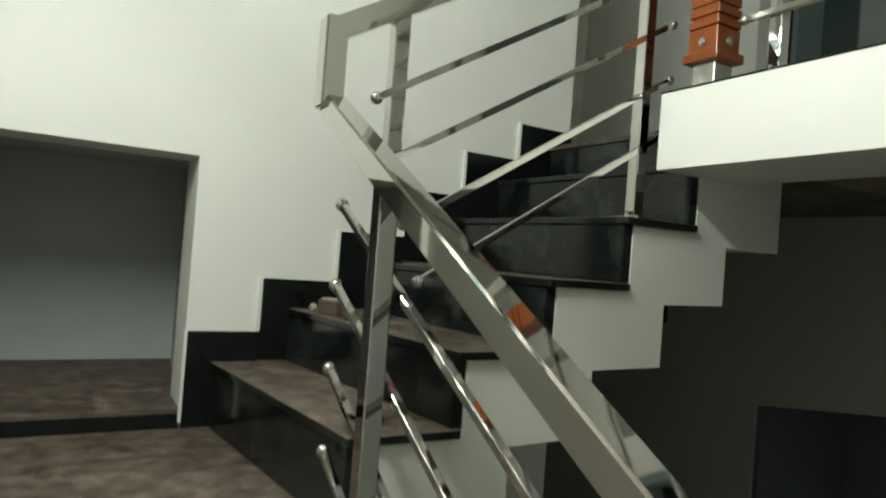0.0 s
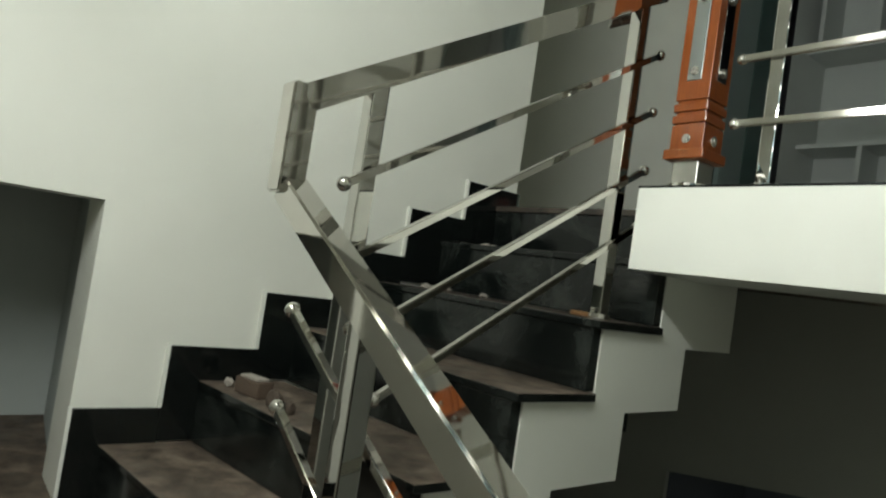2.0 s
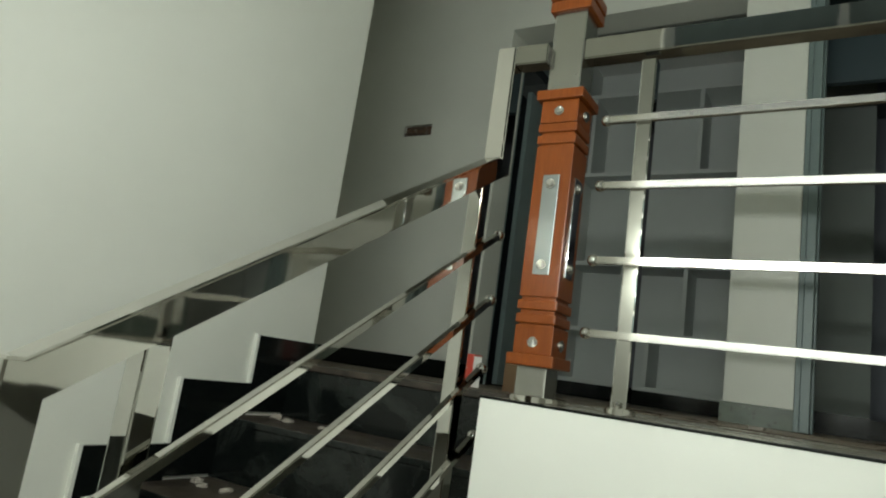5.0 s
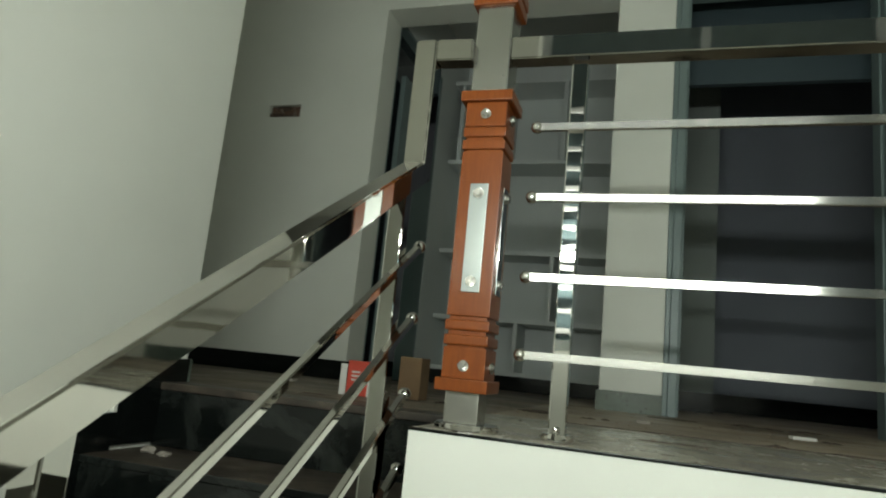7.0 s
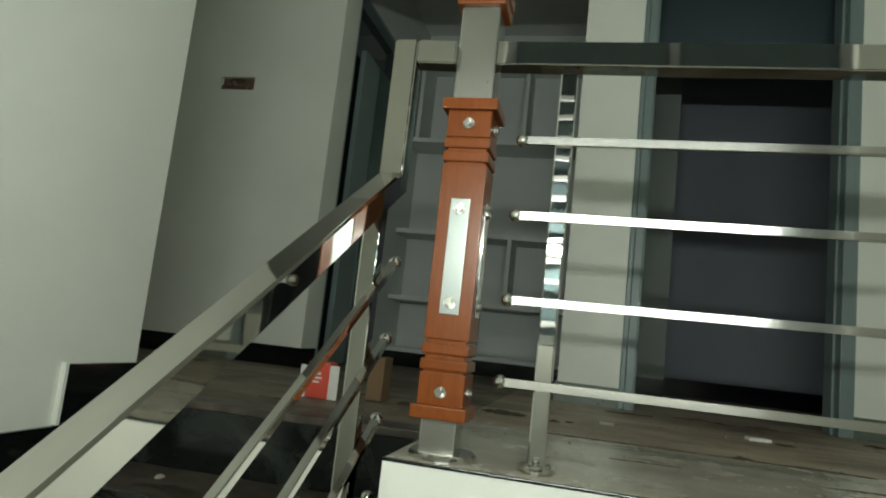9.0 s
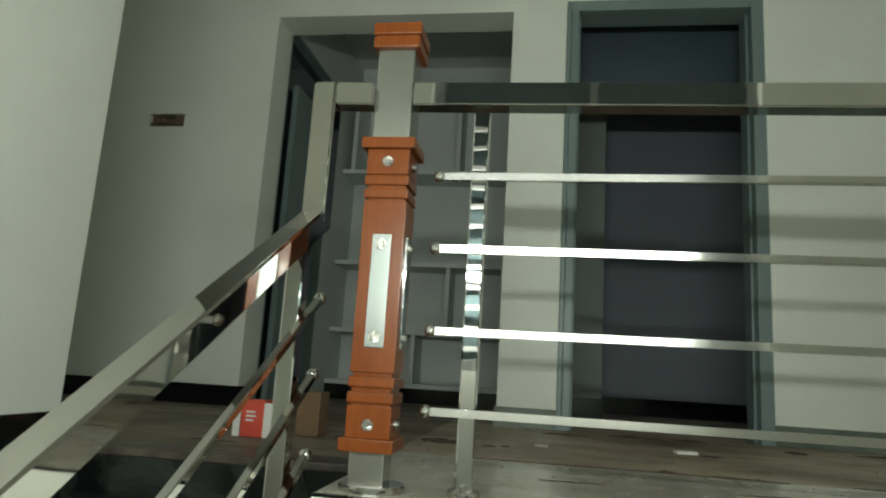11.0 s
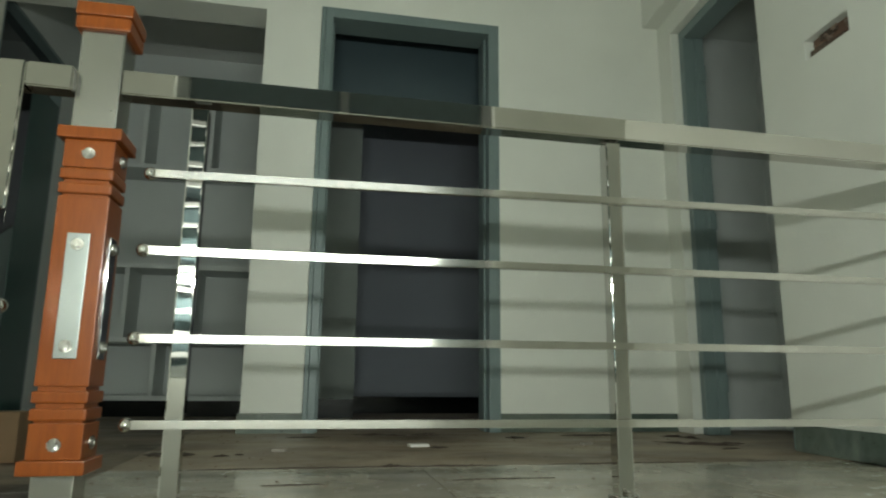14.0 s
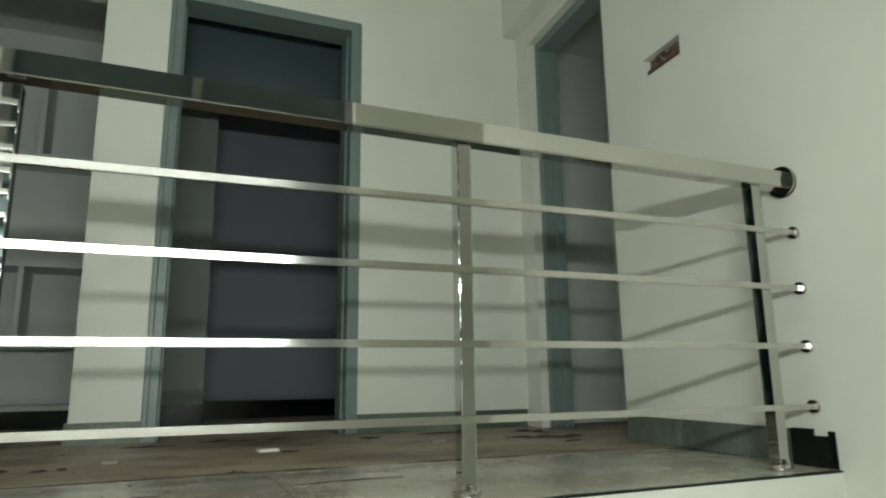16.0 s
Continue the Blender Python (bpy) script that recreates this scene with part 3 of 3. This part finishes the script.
Z_LOW, Z_UP = -0.035, 0.545
bm = bar_between(bmesh.new(), along(0.0, Z_LOW), along(1.0, Z_UP), R, R, 0.004)
part("handrail", bm, STEEL, up)
part("handrail_riser", bar_between(bmesh.new(), along(1.0, Z_UP - 0.02), along(1.0, 0.85), R, R, 0.004), STEEL, up)
part("handrail_link", bar_between(bmesh.new(), (-0.1225, -0.0605, 0.825), (-0.04, -0.056, 0.825), R - 0.002, R, 0.003), STEEL, up)
part("handrail_turn", bar_between(bmesh.new(), along(0.0, Z_LOW + 0.028), along(0.0, -0.205), R, R, 0.004), STEEL, up)
for tt, zb in ((0.165, Ts[1]), (0.955, Ts[4])):
    c = along(tt, 0)
    post(up, c.x - 0.012, c.y, zb, Z_LOW + (Z_UP - Z_LOW) * tt - 0.01, 0.036)
off = 0.03
for i, dz in enumerate((0.186, 0.341, 0.505, 0.66)):
    t0 = (0.10, 0.13, 0.19, 0.24)[i]
    a0 = along(t0, Z_LOW + 0.545 * t0 - dz) + Vector((0.028, 0, 0))
    b0 = Vector((-0.133, -0.03, (0.380, 0.221, 0.059, -0.096)[i]))
    b = part("rail_bar", bar_between(bmesh.new(), a0, b0, 0.016, 0.016), STEEL, up)
    part("end_ball", ball(bmesh.new(), a0, 0.0145), STEEL, b, smooth=True)
    part("end_ball", ball(bmesh.new(), b0, 0.0145), STEEL, b, smooth=True)

low = empty("lower_stair_railing", "polished steel handrail and bars beside the lower flight", "railing")
LY, LX0, LX1, LZ0, LS = -1.03, -0.160, 2.05, -0.192, -0.56
part("handrail", bar_between(bmesh.new(), (LX0, LY, LZ0), (LX1, LY, LZ0 + LS * (LX1 - LX0)), R, R, 0.004), STEEL, low)
for x in (0.155, 1.40):
    st = LAND + RISE * (int((x - 0.22) / TREAD) + 1)
    post(low, x, LY - 0.002, st, LZ0 + LS * (x - LX0), 0.036)
for i, dz in enumerate((0.0, 0.174, 0.354, 0.53)):
    a0 = Vector((-0.138, LY + 0.032, -0.407 - dz))
    b0 = Vector((LX1, LY + 0.032, -0.407 - dz - 0.54 * (LX1 + 0.138)))
    b = part("rail_bar", bar_between(bmesh.new(), a0, b0, 0.016, 0.016), STEEL, low)
    part("end_ball", ball(bmesh.new(), a0, 0.0145), STEEL, b, smooth=True)

# ---- tube light ----
lamp = empty("tube_light", "lit white fluorescent tube on a batten on the wall", "light")
part("batten", nb((-0.27, 1.01, FRONT, FRONT + 0.035, 0.66, 0.70), bevel=0.003), PLASTIC, lamp)
part("holder", nb((-0.27, -0.245, FRONT + 0.035, FRONT + 0.085, 0.66, 0.70), bevel=0.003), PLASTIC, lamp)
part("holder", nb((0.985, 1.01, FRONT + 0.035, FRONT + 0.085, 0.66, 0.70), bevel=0.003), PLASTIC, lamp)
part("tube", disc(bmesh.new(), (0.37, FRONT + 0.066, 0.68), 0.013, 1.23, "x", 16, 0), tube_mat, lamp, "glowing white tube")

for turn in (45, -45, 125, -125):
    a = radians(turn)
    tube_lamp((0.37, FRONT + 0.066 + 0.0145 * math.cos(a), 0.68 + 0.0145 * math.sin(a)), 1.22, 0.020, TUBE_WATTS, turn)

# window above it
win = empty("window_1", "night window with dark glass over the lower flight", "window", kind="structure")
for x0, x1, z0, z1 in ((-0.25, -0.20, 0.25, 2.1), (1.26, 1.31, 0.25, 2.1), (-0.20, 1.26, 0.25, 0.30), (-0.20, 1.26, 2.05, 2.1), (0.53, 0.57, 0.30, 2.05)):
    part("window_frame", nb((x0, x1, FRONT - 0.1, FRONT - 0.05, z0, z1), bevel=0.003), WINFRAME, win, "grey window frame member")
part("pane", nb((-0.20, 0.53, FRONT - 0.08, FRONT - 0.075, 0.30, 2.05)), WINGLASS, win)
part("pane", nb((0.57, 1.26, FRONT - 0.08, FRONT - 0.075, 0.30, 2.05)), WINGLASS, win)
for k in range(12):
    part("grille_bar", nb((-0.25, 1.31, FRONT - 0.035, FRONT - 0.02, 0.33 + 0.1 * k, 0.352 + 0.1 * k), bevel=0.002), PLASTIC, win)

# ---- switch boxes without their covers ----
def socket_box(M, seed):
    """An open recess 0.21 m wide: masonry back, a broken brick edge and mortar lumps; it looks along -y."""
    rnd = random.Random(seed)
    e = empty("socket_box", "open empty switch box recess showing bare brick and mortar", "switch box")
    part("cavity", nb((-0.104, 0.104, 0.03, 0.045, -0.0365, 0.0365)), CAVITY, e, "bare mortar back of the recess")
    part("brick_edge", nb((-0.104, -0.02, 0.012, 0.0295, -0.0365, -0.008), (-0.012, 0.07, 0.016, 0.0295, -0.0365, -0.014), (-0.06, 0.03, 0.02, 0.0295, 0.012, 0.0365), bevel=0.003), RAWBRICK, e, "broken reddish brown brick")
    bm = bmesh.new()
    for _ in range(16):
        q = (rnd.uniform(-0.095, 0.095), rnd.uniform(0.012, 0.028), rnd.uniform(-0.033, 0.033))
        g = bmesh.ops.create_icosphere(bm, subdivisions=1, radius=rnd.uniform(0.004, 0.012))
        for v in g["verts"]:
            v.co = v.co * rnd.uniform(0.8, 1.2) + Vector(q)
            v.co.z = max(-0.0365, min(0.0365, v.co.z))
    part("mortar_crumbs", bm, MORTAR, e, "pale crumbling mortar", kind="stuff")
    e.matrix_basis = M
    return e


socket_box(pose(-1.759, BACK - 0.001, 1.51), 1)
socket_box(east.matrix_basis @ pose(0.001, 0.493, 1.49, 0, 0, -90), 2)

# ---- loose things ----
rb = empty("carton", "small red and white printed carton standing on the floor", "box", (-0.562, 0.66, 0))
part("red_side", nb((-0.038, 0.038, 0.0, 0.06, 0.001, 0.115), bevel=0.002), RED, rb, "red printed face")
for z, w in ((0.075, 0.030), (0.062, 0.034), (0.049, 0.026)):
    part("print_bar", nb((-0.022, -0.022 + w, -0.0012, 0.0002, z, z + 0.006)), PALE, rb, "white printed bar")
part("flap", nb((-0.062, -0.0385, -0.004, -0.002, 0.001, 0.102), bevel=0.0008), PALE, rb, "white carton flap")
part("flap", nb((0.0385, 0.070, -0.004, -0.002, 0.001, 0.108), bevel=0.0008), PALE, rb, "white carton flap")
cb = empty("cardboard_box", "small brown cardboard box on the floor behind the carton", "box", (-0.44, 0.80, 0))
part("box_body", nb((-0.03, 0.05, 0, 0.09, 0.001, 0.145), bevel=0.002), CARD, cb)


def lump(name, at, sx, sy, sz, mat, label, cat, seed, rz=0.0):
    rnd = random.Random(seed)
    bm = bmesh.new()
    bmesh.ops.create_icosphere(bm, subdivisions=2, radius=1.0)
    for v in bm.verts:
        k = 1 + rnd.uniform(-0.22, 0.22)
        v.co = Vector((v.co.x * sx * k, v.co.y * sy * k, max(v.co.z, -0.6) * sz * k))
    lowest = min(v.co.z for v in bm.verts)
    for v in bm.verts:
        v.co.z -= lowest
    ob = part(name, bm, mat)
    ob.matrix_basis = pose(*at, 0, 0, rz)
    return tagged(ob, label, cat)


def block(name, at, sx, sy, sz, mat, label, cat, rz=0.0):
    ob = part(name, nb((-sx / 2, sx / 2, -sy / 2, sy / 2, 0, sz), bevel=min(sx, sy, sz) * 0.12), mat)
    ob.matrix_basis = pose(*at, 0, 0, rz)
    return tagged(ob, label, cat)


block("conduit_stub", (-0.10, -0.03, Ts[4] - 0.232 - 0.052), 0.03, 0.022, 0.05, GRAN, "short black conduit stub under the white flight", "conduit")
# rubble on the stairs
block("brick_piece", (-0.80, -0.745, Ts[2] + 0.0005), 0.11, 0.05, 0.045, RAWBRICK, "broken brown brick piece lying on the dusty tread", "brick", 12)
lump("mortar_lump", (-0.66, -0.745, Ts[2]), 0.025, 0.020, 0.026, CRUST, "dark mortar lump on the dusty tread", "rubble", 5)
lump("mortar_lump", (-0.59, -0.735, Ts[2]), 0.017, 0.014, 0.018, CRUST, "dark mortar lump on the dusty tread", "rubble", 6)
lump("mortar_lump", (-0.905, -0.775, Ts[2]), 0.016, 0.013, 0.015, RUBBLE, "small grey mortar lump at the tread's edge", "rubble", 8)
block("mortar_cake", (-0.80, -0.745, Ts[2] + 0.0458), 0.085, 0.038, 0.006, RUBBLE, "thin cake of pale mortar on the broken brick piece", "mortar", 12)
block("wood_chip", (-0.20, -0.12, Ts[4] + 0.0005), 0.07, 0.03, 0.012, WOODCHIP, "orange-brown wood offcut on the tread beside the post", "offcut", -10)
for i, (x, y, k, sx) in enumerate(((-0.93, -0.10, 4, 0.022), (-0.88, -0.12, 4, 0.016), (-0.80, -0.11, 4, 0.019), (-0.62, -0.10, 4, 0.020), (-0.90, 0.13, 5, 0.024), (-0.84, 0.12, 5, 0.018), (-0.72, 0.14, 5, 0.013), (-0.86, -0.36, 3, 0.014))):
    lump("mortar_crumb", (x, y, Ts[k]), sx, sx * 0.7, sx * 0.45, RUBBLE, "pale mortar crumb on the black granite tread", "rubble", 20 + i, i * 40)
rnd = random.Random(7)
bm = bmesh.new()
for _ in range(260):
    x, y = rnd.uniform(-0.9, 2.1), rnd.uniform(0.25, 1.7)
    if x < -0.1 and y < 0.4:
        continue
    h = rnd.uniform(0.001, 0.0032)
    g = bmesh.ops.create_icosphere(bm, subdivisions=1, radius=h)
    for v in g["verts"]:
        v.co = Vector((v.co.x * rnd.uniform(0.8, 2.2) + x, v.co.y * 1.3 + y, v.co.z * 0.6 + h * 0.4))
tagged(part("grit", bm, MORTAR), "mortar grit scattered over the dusty floor", "grit", kind="stuff")
for i, (x, y, sx, sy, rz) in enumerate(((0.86, 1.19, 0.075, 0.045, 8), (0.35, 1.05, 0.05, 0.02, -20), (1.55, 1.2, 0.06, 0.02, 30))):
    block("plaster_chip", (x, y, -0.001), sx, sy, 0.010, PALE if i == 0 else RUBBLE, "flat pale plaster chip lying on the dusty floor", "rubble", rz)


def ragged_strip(x, y, length, width, rz, seed, lift=0.004, bow=0.02):
    """A torn, slightly curling strip of dried cement, once a chip's shadow, wide in the middle and pointed at its ends.
    """
    rnd = random.Random(seed)
    bm = bmesh.new()
    n = 12
    rows = []
    for j in range(n + 1):
        u = j / n
        w = width * (0.12 + math.sin(math.pi * u) ** 0.6) * rnd.uniform(0.45, 1.1) / 2
        cy = bow * math.sin(math.pi * u) + rnd.uniform(-1, 1) * width * 0.15
        h = 0.0015 + lift * rnd.random() * math.sin(math.pi * u)
        px = (u - 0.5) * length
        rows.append([bm.verts.new((px, cy - w, 0)), bm.verts.new((px, cy + w, 0)), bm.verts.new((px, cy + w, h)), bm.verts.new((px, cy - w, h))])
    for a, b in zip(rows, rows[1:]):
        for k in range(4):
            q = (k + 1) % 4
            bm.faces.new((a[k], a[q], b[q], b[k]))
    bm.faces.new(rows[0])
    bm.faces.new(list(reversed(rows[-1])))
    ob = part("dark_strip", bm, CRUST)
    ob.matrix_basis = pose(x, y, 0.0003, 0, 0, rz)
    return tagged(ob, "dark brown ragged strip on the floor, dried cement and one chip's painted shadow", "debris")


for i, q in enumerate((
    (0.38, 0.598, 0.52, 0.012, 1, 0.002, 0.0), (0.80, 0.602, 0.42, 0.018, -1, 0.003, 0.0), (0.69, 0.612, 0.07, 0.032, 10, 0.008, 0.0), (1.42, 0.606, 0.5, 0.007, 0, 0.002, 0.0),
    # first of this row, (0.93, 1.13), is the pale chip's shadow as a dark patch
    (0.93, 1.13, 0.07, 0.05, 5, 0.004, 0.0), (1.35, 1.53, 0.09, 0.06, -35, 0.004, 0.0), (0.76, 1.68, 0.25, 0.05, -12, 0.006, 0.02), (0.98, 1.70, 0.16, 0.04, 10, 0.006, 0.01),
    (2.12, 1.46, 0.20, 0.035, -60, 0.012, 0.03), (2.03, 1.20, 0.34, 0.03, -38, 0.012, -0.04), (2.16, 1.16, 0.16, 0.022, 5, 0.008, 0.01), (2.05, 0.98, 0.10, 0.018, 15, 0.004, 0.0),
    (0.17, 0.93, 0.05, 0.022, 0, 0.004, 0.0), (0.225, 0.955, 0.03, 0.02, 30, 0.004, 0.0), (0.95, 0.33, 0.28, 0.010, 2, 0.001, 0.01), (1.75, 1.62, 0.3, 0.04, 3, 0.004, 0.0),
    (-0.62, 0.52, 0.14, 0.018, 4, 0.003, 0.0), (0.0, 0.98, 0.16, 0.11, 0, 0.005, 0.0), (-0.30, 0.86, 0.10, 0.07, 20, 0.006, 0.0), (0.42, 0.30, 0.16, 0.008, 3, 0.001, 0.0), (0.45, 1.60, 0.2, 0.03, 8, 0.004, 0.0))):
    x, y, length, width, rz, lift, bow = q
    ragged_strip(x, y, length, width, rz, 40 + i, lift, bow)
